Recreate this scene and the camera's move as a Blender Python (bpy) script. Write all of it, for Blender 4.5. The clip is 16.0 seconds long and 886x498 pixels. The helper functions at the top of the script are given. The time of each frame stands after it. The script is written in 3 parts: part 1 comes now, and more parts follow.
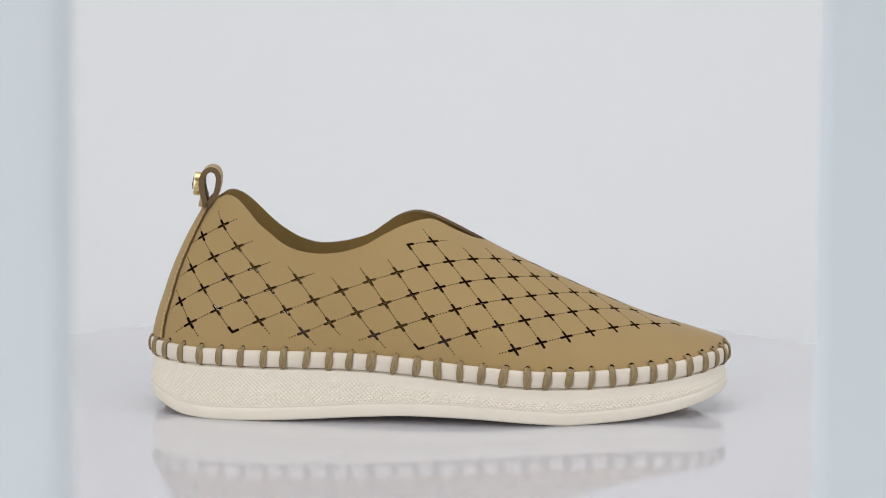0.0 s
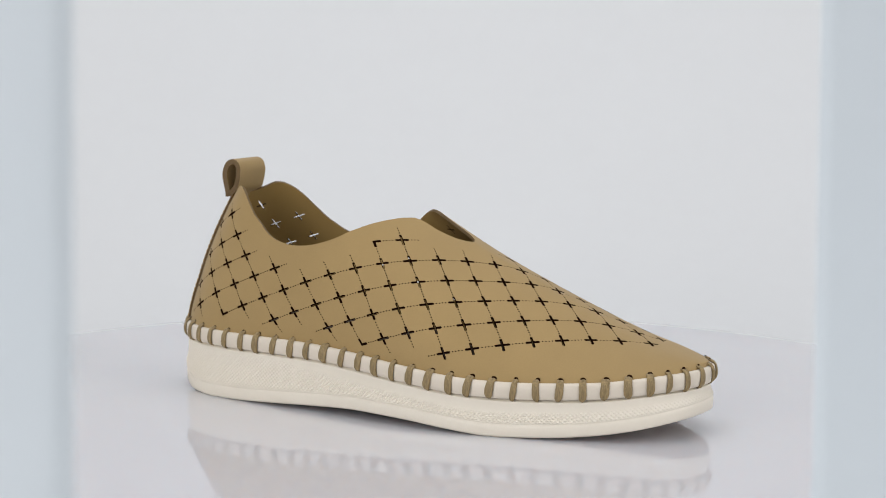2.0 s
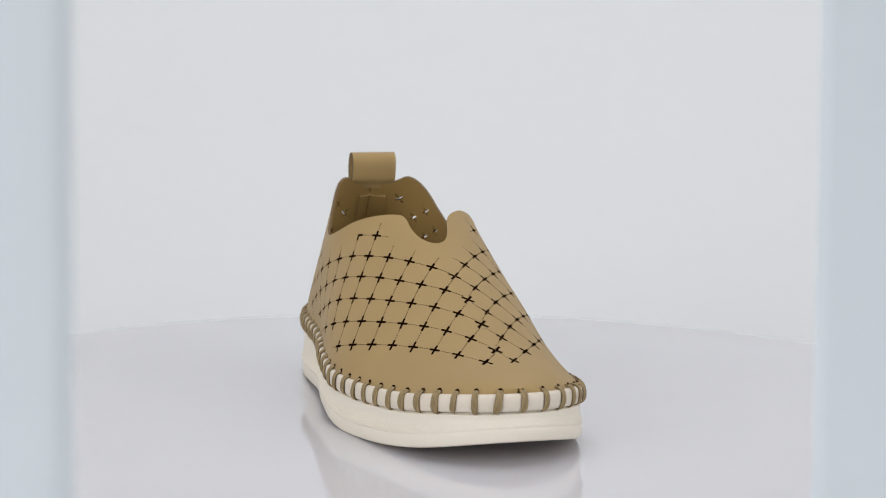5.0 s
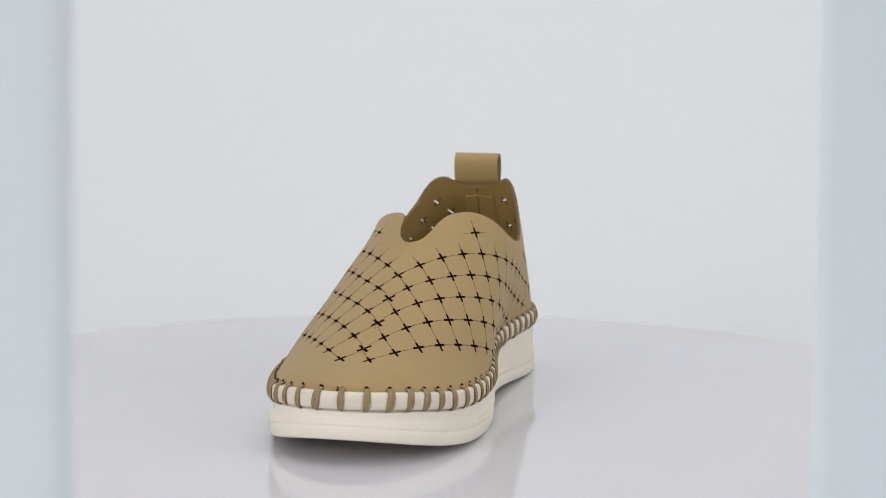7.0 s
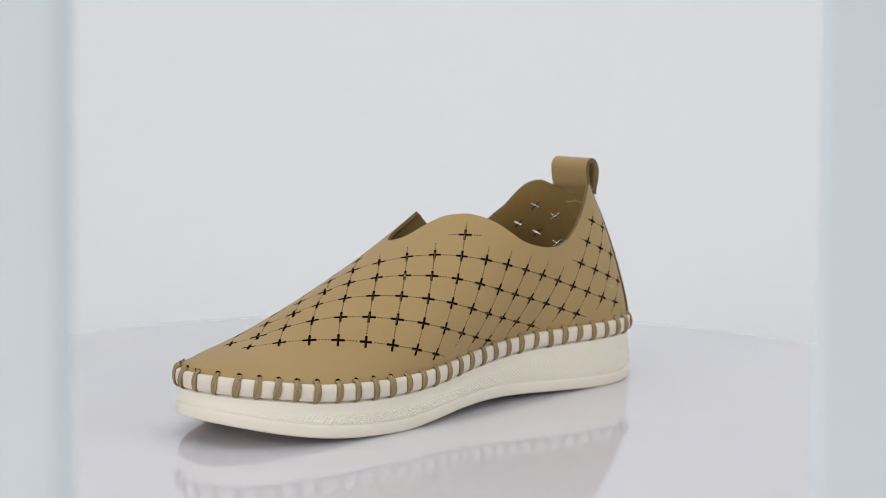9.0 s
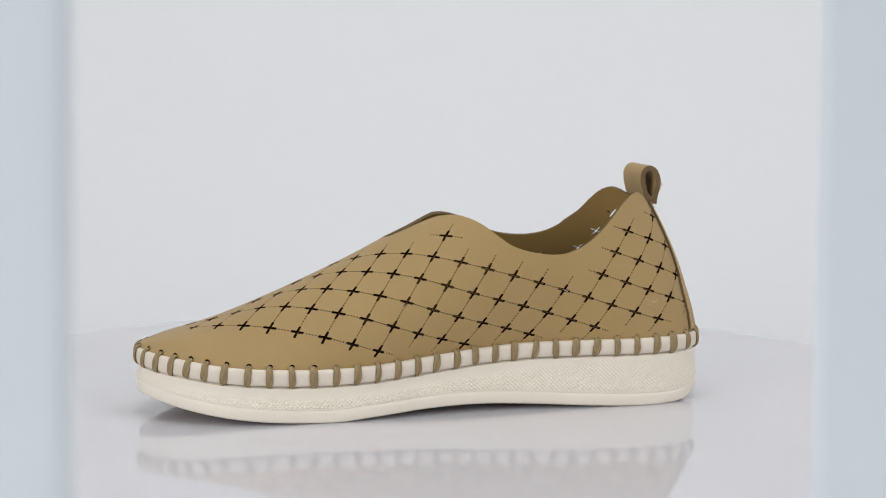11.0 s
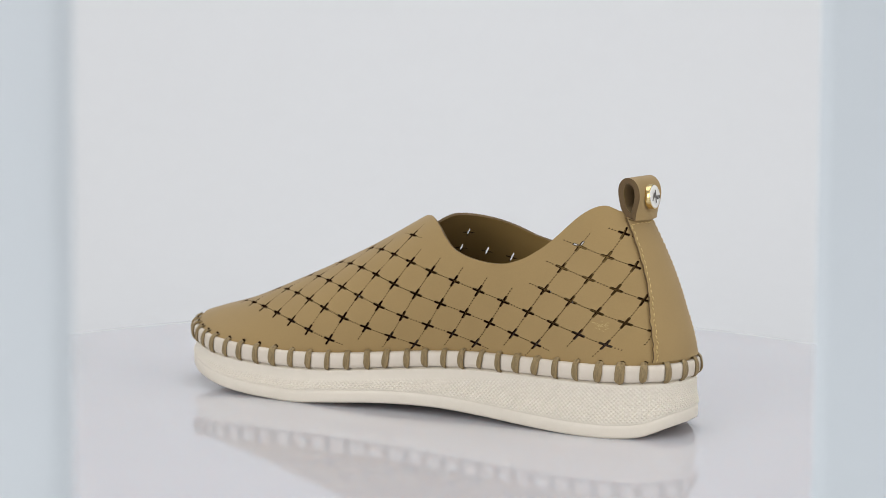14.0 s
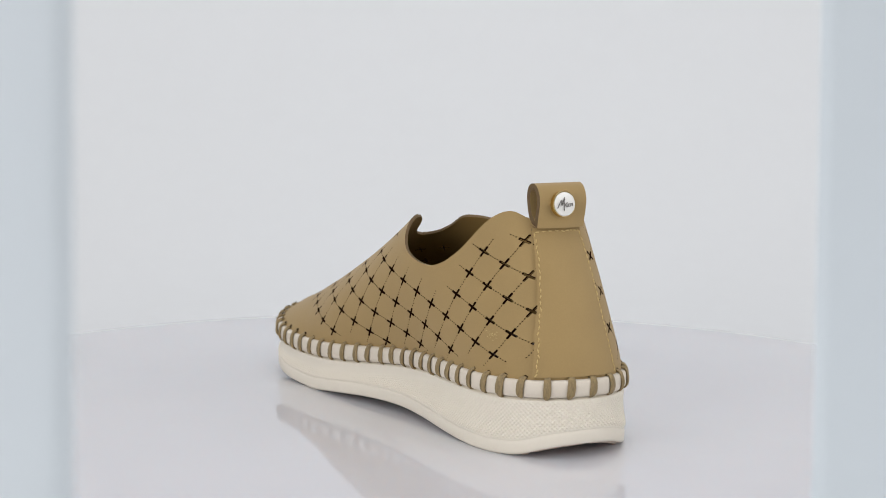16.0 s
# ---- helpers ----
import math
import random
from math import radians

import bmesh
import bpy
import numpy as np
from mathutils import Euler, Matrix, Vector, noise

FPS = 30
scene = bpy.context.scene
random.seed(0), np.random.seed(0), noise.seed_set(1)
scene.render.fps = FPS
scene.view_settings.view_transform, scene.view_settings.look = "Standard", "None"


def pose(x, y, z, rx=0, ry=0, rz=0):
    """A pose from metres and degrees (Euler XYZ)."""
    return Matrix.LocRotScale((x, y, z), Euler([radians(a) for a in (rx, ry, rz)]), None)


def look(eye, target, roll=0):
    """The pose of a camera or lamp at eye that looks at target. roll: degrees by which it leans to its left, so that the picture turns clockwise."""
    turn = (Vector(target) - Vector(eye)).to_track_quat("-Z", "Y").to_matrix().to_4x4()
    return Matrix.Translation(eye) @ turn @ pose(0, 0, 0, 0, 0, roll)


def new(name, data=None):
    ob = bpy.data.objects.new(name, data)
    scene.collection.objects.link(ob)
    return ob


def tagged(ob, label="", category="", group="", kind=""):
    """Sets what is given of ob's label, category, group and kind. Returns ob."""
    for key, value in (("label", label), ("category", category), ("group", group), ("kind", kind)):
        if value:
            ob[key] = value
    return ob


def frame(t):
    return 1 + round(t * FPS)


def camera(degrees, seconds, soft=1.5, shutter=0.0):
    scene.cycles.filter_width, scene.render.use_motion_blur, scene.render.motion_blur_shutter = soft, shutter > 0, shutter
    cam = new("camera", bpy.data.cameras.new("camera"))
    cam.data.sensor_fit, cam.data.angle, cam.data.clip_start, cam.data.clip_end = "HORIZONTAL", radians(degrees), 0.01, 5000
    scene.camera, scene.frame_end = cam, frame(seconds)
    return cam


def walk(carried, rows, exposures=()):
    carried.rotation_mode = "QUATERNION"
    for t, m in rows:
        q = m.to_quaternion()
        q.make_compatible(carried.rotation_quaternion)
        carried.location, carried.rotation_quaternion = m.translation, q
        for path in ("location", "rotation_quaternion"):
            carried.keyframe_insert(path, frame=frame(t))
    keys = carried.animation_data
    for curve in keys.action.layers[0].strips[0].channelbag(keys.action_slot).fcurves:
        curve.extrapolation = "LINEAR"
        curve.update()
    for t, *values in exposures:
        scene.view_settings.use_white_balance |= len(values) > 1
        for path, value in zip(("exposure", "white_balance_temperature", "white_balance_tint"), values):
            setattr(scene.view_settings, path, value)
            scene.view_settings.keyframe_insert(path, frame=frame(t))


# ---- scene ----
cam = camera(26.81, 16.0, soft=0.6)
EYE = pose(0, -0.85, 0.1696, 90 - 6.596, 0, -0.267) @ pose(0, 0, 0, 0, 0, 0.579)
cam.data.dof.use_dof = True
cam.data.dof.focus_distance, cam.data.dof.aperture_fstop = 0.80, 16.0
walk(cam, [(0.0, EYE), (16.0, EYE)], exposures=[(0.0, 0.37), (16.0, 0.37)])

# ---- light: a white studio with soft boxes overhead and at both sides ----
world = bpy.data.worlds.new("studio_air")
scene.world = world
world.use_nodes = True
world.node_tree.nodes["Background"].inputs["Color"].default_value = (0.93, 0.96, 1.0, 1)
world.node_tree.nodes["Background"].inputs["Strength"].default_value = 0.25


def soft_box(name, m, size_x, size_y, watts, color):
    lamp = bpy.data.lights.new(name, "AREA")
    lamp.shape, lamp.size, lamp.size_y, lamp.energy, lamp.color = "RECTANGLE", size_x, size_y, watts, color
    ob = new(name, lamp)
    ob.matrix_world = m
    return ob


soft_box("soft_box_overhead", look((0.0, 0.05, 1.35), (0, 0, 0)), 1.5, 1.1, 6.7, (1.0, 0.985, 1.0))
soft_box("soft_box_front", look((-0.92, -1.18, 0.45), (0, 0, 0.05)), 0.9, 0.9, 8.2, (1.0, 0.97, 0.965))
soft_box("soft_box_side", look((1.15, -0.70, 0.55), (0, 0, 0.05)), 0.9, 0.9, 5.3, (1.0, 0.97, 0.965))


# ---- materials ----
def material(name, color, rough=0.6, metal=0.0, spread=0.06, grain=900.0, bump=0.15, coarse=60.0, sheen=0.0, depth=0.0003, coat=0.0, stretch=1.0, gloss=0.5):
    """Principled surface with a fine grain, a coarse drift of tone and a fine relief."""
    m = bpy.data.materials.new(name)
    m.use_nodes = True
    t = m.node_tree
    b = t.nodes["Principled BSDF"]
    co = t.nodes.new("ShaderNodeTexCoord")
    fine, wide = t.nodes.new("ShaderNodeTexNoise"), t.nodes.new("ShaderNodeTexNoise")
    fine.inputs["Scale"].default_value, wide.inputs["Scale"].default_value = grain, coarse
    fine.inputs["Detail"].default_value = wide.inputs["Detail"].default_value = 4.0
    add = t.nodes.new("ShaderNodeMath")
    add.operation = "ADD"
    spot = t.nodes.new("ShaderNodeMapping")
    spot.inputs["Scale"].default_value = (1, 1, stretch)
    t.links.new(co.outputs["Object"], spot.inputs["Vector"])
    t.links.new(spot.outputs["Vector"], fine.inputs["Vector"])
    t.links.new(spot.outputs["Vector"], wide.inputs["Vector"])
    t.links.new(fine.outputs["Fac"], add.inputs[0])
    t.links.new(wide.outputs["Fac"], add.inputs[1])
    ramp = t.nodes.new("ShaderNodeMapRange")
    ramp.inputs["From Min"].default_value, ramp.inputs["From Max"].default_value = 0.5, 1.5
    ramp.inputs["To Min"].default_value, ramp.inputs["To Max"].default_value = 1 - spread, 1 + spread
    mul = t.nodes.new("ShaderNodeVectorMath")
    mul.operation = "SCALE"
    mul.inputs[0].default_value = color
    t.links.new(add.outputs[0], ramp.inputs["Value"])
    t.links.new(ramp.outputs[0], mul.inputs["Scale"])
    t.links.new(mul.outputs[0], b.inputs["Base Color"])
    b.inputs["Roughness"].default_value, b.inputs["Metallic"].default_value = rough, metal
    b.inputs["Sheen Weight"].default_value, b.inputs["Coat Weight"].default_value = sheen, coat
    b.inputs["Specular IOR Level"].default_value = gloss
    if bump:
        n = t.nodes.new("ShaderNodeBump")
        n.inputs["Strength"].default_value, n.inputs["Distance"].default_value = bump, depth
        t.links.new(fine.outputs["Fac"], n.inputs["Height"])
        t.links.new(n.outputs[0], b.inputs["Normal"])
    return m


LEATHER = material("tan_nubuck", (0.338, 0.229, 0.088), 0.74, spread=0.075, grain=1500, coarse=38, sheen=0.12, bump=0.12)
LINING = material("tan_lining", (0.33, 0.212, 0.066), 0.8, spread=0.06, grain=2200, coarse=60, bump=0.2)
FOOTBED = material("dark_brown_footbed", (0.055, 0.038, 0.026), 0.8, spread=0.15, grain=1800, bump=0.2)
# Scorched cut edges, and the painted dark of pin floors and stitch holes.
BURNT_AND_HOLE = material("burnt_edge_and_hole_dark", (0.020, 0.009, 0.005), 1.0, spread=0.2, bump=0, gloss=0.0)
RAW_EDGE = material("raw_leather_edge", (0.128, 0.080, 0.034), 0.85, spread=0.35, grain=3000, bump=0.4)
TOP_EDGE = material("smooth_leather_edge", (0.145, 0.092, 0.038), 0.8, spread=0.15, grain=2500, bump=0.2)
RUBBER = material("cream_rubber", (0.795, 0.74, 0.63), 0.48, spread=0.02, grain=700, coarse=25, bump=0.06)
WELT = material("ivory_welt", (0.675, 0.61, 0.51), 0.46, spread=0.03, grain=1200, coarse=90, bump=0.1)
THREAD = material("olive_waxed_thread", (0.262, 0.190, 0.086), 0.55, spread=0.6, grain=3200, coarse=700, bump=0.9, stretch=0.14)
SEAM = material("straw_seam_thread", (0.56, 0.41, 0.17), 0.6, spread=0.15, grain=3000, bump=0.3)
SCUFF = material("bared_leather", (0.52, 0.40, 0.17), 0.7, spread=0.1, bump=0)
GOLD = material("polished_gold", (0.74, 0.57, 0.27), 0.2, metal=1.0, spread=0.04, bump=0)
PEARL = material("white_enamel", (0.82, 0.81, 0.77), 0.25, spread=0.02, bump=0, coat=0.4)
INK = material("grey_engraving", (0.13, 0.12, 0.11), 0.4, spread=0.1, bump=0)
OUTSOLE = material("pale_outsole", (0.62, 0.51, 0.42), 0.6, spread=0.06, grain=500, bump=0.1)
DISC = material("glossy_white_acrylic", (0.63, 0.63, 0.662), 0.075, spread=0.012, grain=30, coarse=6, bump=0.01, depth=0.0002)
PAPER = material("white_backdrop_paper", (0.752, 0.772, 0.784), 0.85, spread=0.012, grain=60, coarse=1.2, bump=0.02)
WALL = material("white_studio_wall", (0.78, 0.79, 0.80), 0.9, spread=0.01, grain=40, coarse=1.0, bump=0.03)
# Colour of the added boards that tint both edges of the view.
EDGE_TINT = material("pale_blue_edge_tint", (0.70, 0.765, 0.81), 0.8, spread=0.01, grain=80, coarse=3, bump=0.03)
acrylic = DISC.node_tree.nodes["Principled BSDF"].inputs  # light spreads inside the milky acrylic
acrylic["Subsurface Weight"].default_value, acrylic["Subsurface Scale"].default_value = 0.7, 0.02
acrylic["Subsurface Radius"].default_value = (1.0, 0.85, 0.8)
METAL = material("dark_pedestal", (0.55, 0.55, 0.57), 0.5, spread=0.05, bump=0.05)


# ---- mesh helpers ----
def mesh_of(name, verts, faces, mats, index=None, smooth=True, angle=0.0):
    me = bpy.data.meshes.new(name)
    me.from_pydata([tuple(map(float, v)) for v in verts], [], [tuple(map(int, f)) for f in faces])
    for m in mats:
        me.materials.append(m)
    if index is not None:
        me.polygons.foreach_set("material_index", np.asarray(index, dtype=np.int32))
    me.polygons.foreach_set("use_smooth", np.full(len(me.polygons), smooth))
    if angle:
        me.set_sharp_from_angle(angle=radians(angle))
    me.update()
    return me


def part(name, bm_or_mesh, mat, parent, label=""):
    """Links a mesh as one object under a thing or a part."""
    if isinstance(bm_or_mesh, bmesh.types.BMesh):
        me = bpy.data.meshes.new(name)
        bm_or_mesh.to_mesh(me)
        bm_or_mesh.free()
        me.materials.append(mat)
        me.polygons.foreach_set("use_smooth", np.full(len(me.polygons), True))
        me.set_sharp_from_angle(angle=radians(40))
    else:
        me = bm_or_mesh
    ob = new(name, me)
    ob.parent = parent
    return tagged(ob, label) if label else ob


def smooth_curve(k, v, x):
    """Catmull-Rom curve through the knots k with the values v."""
    k, v = np.asarray(k, float), np.asarray(v, float)
    x = np.clip(x, k[0], k[-1])
    m = np.gradient(v, k)
    i = np.clip(np.searchsorted(k, x) - 1, 0, len(k) - 2)
    h = k[i + 1] - k[i]
    t = (x - k[i]) / h
    return (v[i] * (2 * t**3 - 3 * t**2 + 1) + m[i] * h * (t**3 - 2 * t**2 + t)
            + v[i + 1] * (3 * t**2 - 2 * t**3) + m[i + 1] * h * (t**3 - t**2))


def grid_faces(rows, cols, closed):
    n = cols if closed else cols - 1
    return [(r * cols + c, r * cols + (c + 1) % cols, (r + 1) * cols + (c + 1) % cols, (r + 1) * cols + c)
            for r in range(rows - 1) for c in range(n)]


def lathe(profile, seg=96):
    """Closed solid of revolution about z from (radius, height) pairs, ends on the axis."""
    bm = bmesh.new()
    rings = []
    for r, z in profile:
        if r < 1e-6:
            rings.append([bm.verts.new((0, 0, z))])
        else:
            rings.append([bm.verts.new((r * math.cos(2 * math.pi * k / seg), r * math.sin(2 * math.pi * k / seg), z)) for k in range(seg)])
    for a, b in zip(rings, rings[1:]):
        for k in range(seg):
            q = [a[k % len(a)], a[(k + 1) % len(a)], b[(k + 1) % len(b)], b[k % len(b)]]
            q = list(dict.fromkeys(q))
            if len(q) > 2:
                bm.faces.new(q)
    bmesh.ops.recalc_face_normals(bm, faces=bm.faces)
    return bm


def box(bm, x0, x1, y0, y1, z0, z1):
    v = [bm.verts.new(p) for p in ((x0, y0, z0), (x1, y0, z0), (x1, y1, z0), (x0, y1, z0), (x0, y0, z1), (x1, y0, z1), (x1, y1, z1), (x0, y1, z1))]
    for f in ((3, 2, 1, 0), (4, 5, 6, 7), (0, 1, 5, 4), (1, 2, 6, 5), (2, 3, 7, 6), (3, 0, 4, 7)):
        bm.faces.new([v[i] for i in f])


# ---- the studio ----
def studio():
    """Closed white room; a sweep of paper runs under the turntable and up the back."""
    def wall(name, *b):
        bm = bmesh.new()
        box(bm, *b)
        tagged(part(name, bm, WALL, None), "plain white painted studio wall", "wall", kind="structure")
    wall("wall_north", -1.8, 1.8, 1.45, 1.55, -0.75, 1.9)
    wall("wall_south", -1.8, 1.8, -1.9, -1.8, -0.75, 1.9)
    wall("wall_west", -1.8, -1.7, -1.8, 1.45, -0.75, 1.9)
    wall("wall_east", 1.7, 1.8, -1.8, 1.45, -0.75, 1.9)
    bm = bmesh.new()
    box(bm, -1.8, 1.8, -1.9, 1.55, -0.85, -0.75)
    tagged(part("floor", bm, WALL, None), "plain pale studio floor", "floor", kind="structure")
    bm = bmesh.new()
    box(bm, -1.8, 1.8, -1.9, 1.55, 1.9, 2.0)
    tagged(part("ceiling", bm, WALL, None), "plain white studio ceiling", "ceiling", kind="structure")
    # sweep
    y = [-0.75, -0.3, 0.2, 0.45] + [0.45 + 0.55 * math.sin(a) for a in np.linspace(0.1, math.pi / 2, 16)] + [1.0, 1.0]
    z = [-0.05, -0.05, -0.05, -0.05] + [-0.05 + 0.55 * (1 - math.cos(a)) for a in np.linspace(0.1, math.pi / 2, 16)] + [1.1, 1.8]
    xs = np.linspace(-1.4, 1.4, 15)
    v = [(x, b, c) for b, c in zip(y, z) for x in xs]
    v += [(x, b + (0.004 if c > 0 else 0), c - (0.004 if c <= 0 else 0.002)) for b, c in zip(y, z) for x in xs]
    f = grid_faces(len(y), 15, False)
    n = len(y) * 15
    f += [tuple(i + n for i in reversed(q)) for q in f]
    ob = new("backdrop", mesh_of("backdrop", v, f, [PAPER]))
    tagged(ob, "seamless white paper sweep behind the turntable", "backdrop", kind="structure")
    # table under the paper
    bm = bmesh.new()
    box(bm, -0.9, 0.9, -0.72, 0.5, -0.09, -0.056)
    for sx in (-0.85, 0.85):
        for sy in (-0.66, 0.44):
            box(bm, sx - 0.025, sx + 0.025, sy - 0.025, sy + 0.025, -0.75, -0.09)
    tagged(part("shooting_table", bm, WALL, None), "plain white shooting table under the paper", "table")


def edge_tint_board(name, x, far, y, swing, lean, label):
    """Upright board with a rounded edge on a foot, beside the turntable; added only to tint one edge of the view."""
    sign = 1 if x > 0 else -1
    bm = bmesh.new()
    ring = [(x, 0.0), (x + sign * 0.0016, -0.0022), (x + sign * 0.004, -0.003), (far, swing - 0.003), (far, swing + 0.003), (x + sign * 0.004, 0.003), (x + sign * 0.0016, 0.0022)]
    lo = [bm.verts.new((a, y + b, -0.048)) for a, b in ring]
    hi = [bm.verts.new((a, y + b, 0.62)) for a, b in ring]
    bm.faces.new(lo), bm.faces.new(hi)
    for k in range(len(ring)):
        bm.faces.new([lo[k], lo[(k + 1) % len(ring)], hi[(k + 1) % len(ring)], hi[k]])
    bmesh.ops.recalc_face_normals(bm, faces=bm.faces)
    ob = part(name, bm, EDGE_TINT, None)
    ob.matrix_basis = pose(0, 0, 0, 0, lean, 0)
    # Not a real reflector: an added strip for the pale band at the edge.
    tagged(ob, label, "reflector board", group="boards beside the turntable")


# ---- the shoe: a last described by its outline, crest and section curves ----
HEEL, TOE = -0.1460, 0.1157
AT_FEATHER = [-.147, -.130, -.105, -.080, -.057, -.032, -.008, .015, .040, .062, .086, .100, .1165]
FEATHER = [.0318, .0312, .0310, .0309, .0304, .0286, .0263, .0243, .0234, .0239, .0255, .0274, .0292]
AT_WIDTH = [0, .06, .15, .27, .4, .52, .64, .76, .88, .95, 1]
AT_CREST = [0, .15, .3, .42, .54, .62, .7, .78, .86, .93, 1]
AT_SECTION = [0, .15, .3, .45, .6, .8, 1]
WIDTH = {"outer": [0.0561, 0.0542, 0.0482, 0.0415, 0.0407, 0.0470, 0.0537, 0.0558, 0.0584, 0.0615, 0.0635],
         "inner": [0.0692, 0.0579, 0.0478, 0.0390, 0.0339, 0.0358, 0.0421, 0.0481, 0.0563, 0.0606, 0.0640]}
CREST = [0.1045, 0.0977, 0.0868, 0.0680, 0.0546, 0.0459, 0.0371, 0.0276, 0.0179, 0.0100, 0.0024]
MIDLINE = [0.0041, 0.0015, -0.0012, -0.0013, 0.0006, 0.0016, -0.0006]
ROUND = {"outer": [0.2000, 0.7179, 1.2280, 1.5327, 1.4464, 1.1451, 0.8365], "inner": [0.5230, 0.4199, 0.3704, 0.5525, 0.8327, 0.9055, 0.8689]}
LIFT = [1.2074, 1.2571, 1.0564, 1.0741, 1.2158, 1.4076, 1.2521]
BULGE = {"outer": [-0.0122, -0.0068, -0.0006, 0.0011, -0.0011, -0.0037, -0.0041], "inner": [-0.0084, -0.0020, 0.0060, 0.0080, 0.0042, -0.0034, -0.0069]}
AT_GROUND = [-.148, -.143, -.134, -.124, -.107, -.082, -.057, -.032, -.006, .019, .036, .048, .070, .085, .100, .110, .1185]
GROUND = [.0064, .0046, .0011, .0, .0, .0010, .0024, .0034, .0029, .0012, .0, .0003, .0016, .0034, .0062, .0086, .0108]


def last(s, phi, side):
    """Point of the last: s runs 0..1 from heel to toe, phi 0..1 from the feather line to the crest."""
    u = (1 - np.cos(np.pi * s)) / 2
    xf = HEEL + (TOE - HEEL) * u
    zf = smooth_curve(AT_FEATHER, FEATHER, xf)
    rise = smooth_curve(AT_CREST, CREST, u)
    mid = smooth_curve(AT_SECTION, MIDLINE, u)
    wide = smooth_curve(AT_WIDTH, WIDTH[side], u)
    p, q = smooth_curve(AT_SECTION, ROUND[side], u), smooth_curve(AT_SECTION, LIFT, u)
    bulge = smooth_curve(AT_SECTION, BULGE[side], u)
    a = phi * np.pi / 2
    co, si = np.maximum(np.cos(a), 1e-9) ** p, np.maximum(np.sin(a), 1e-9) ** q
    z = zf + rise * si
    sign = -1 if side == "outer" else 1
    y = mid + sign * (wide * co + bulge * np.sin(np.pi * si)) * np.sin(np.pi * s)
    x = xf + (1 - u) ** 3 * 0.0236 * (np.maximum(z - zf, 0) / 0.063) ** 1.7
    x = x + 0.0020 * (1 - u) ** 8 * np.clip((z - zf) / 0.02, 0, 1)
    return np.stack([x, y, z], -1)


def last_normal(s, phi, side):
    e = 1e-3
    s0, s1 = np.maximum(s - e, 0.0005), np.minimum(s + e, 0.9995)
    p0, p1 = np.maximum(phi - e, 0), np.minimum(phi + e, 1)
    n = np.cross(last(s1, phi, side) - last(s0, phi, side), last(s, p1, side) - last(s, p0, side))
    n = n / (np.linalg.norm(n, axis=-1, keepdims=True) + 1e-15)
    return n if side == "outer" else -n


# top line of the upper, heel to throat, in (s, phi)
TOPLINE = {
    "outer": [(.001, .446), (.045, .452), (.081, .467), (.112, .488), (.160, .490), (.205, .464), (.240, .429), (.265, .405), (.288, .374), (.316, .346),
              (.343, .335), (.368, .346), (.394, .393), (.420, .493), (.440, .592), (.457, .681), (.471, .757), (.480, .800), (.486, .812), (.507, .819), (.527, .849), (.541, .918), (.545, .999)],
    "inner": [(.001, .446), (.045, .452), (.085, .467), (.117, .489), (.157, .493), (.211, .471), (.253, .430), (.293, .376), (.324, .335), (.351, .317),
              (.371, .325), (.394, .359), (.413, .413), (.428, .494), (.443, .603), (.456, .695), (.466, .762), (.476, .815), (.489, .872), (.506, .905), (.524, .925), (.538, .955), (.545, .999)],
}
# the lattice of cut crosses: rows j, with the first and last i of each
ROWS = {
    "outer": [(0, 0, 7), (1, -3, 7), (2, -4, 6), (3, -6, 5), (4, -8, 4), (5, -9, -5), (5, -1, 0), (6, -9, -6), (7, -8, -6), (8, -7, -6)],
    "inner": [(0, 0, 7), (1, -3, 6), (2, -5, 5), (3, -7, 4), (4, -9, 3), (5, -10, -6), (5, 0, 0), (6, -9, -6), (7, -8, -6), (8, -7, -7)],
}
CORNERS = {("outer", -3, 1): ("+i", "+j"), ("outer", -8, 4): ("+i", "+j"), ("outer", -1, 5): ("+i", "-j")}
PATTERN = {"outer": [0.13787, 0.04289,
    -0.03128, 0.03617,
    -0.00491, -0.00039,
    -0.00396, 0.00285,
    0.00056, 0.00065,
    0.00146, -0.00092,
    0.09817, 0.04316,
    0.00138, 0.00093,
    0.00859, 0.00024,
    0.01049, -0.00070,
    -0.00229, -0.00776,
    -0.00683, 0.00230,
    -0.00054, 0.01230,
    0.01773, -0.00439,
    -0.00769, -0.01927,
    -0.01504, -0.00955,
    0.00595, 0.00825,
    -0.01155, -0.00837,
    0.00279, -0.00070,
    -0.00300, -0.00207,
    0.00870, 0.00973],
    "inner": [0.13893, 0.04190,
    -0.03217, 0.03937,
    -0.00189, -0.00121,
    0.00090, 0.00012,
    -0.00281, 0.00329,
    -0.00386, 0.00184,
    0.09649, 0.03735,
    0.00333, -0.00189,
    0.00995, -0.00012,
    -0.00212, 0.01033,
    -0.01617, 0.00273,
    -0.00867, 0.00363,
    -0.00525, 0.00589,
    -0.00037, 0.00900,
    -0.02401, 0.00551,
    -0.01548, -0.00351,
    -0.00272, 0.00281,
    -0.01637, 0.00321,
    0.00077, -0.00556,
    -0.00192, -0.00696,
    0.00659, -0.00271]}


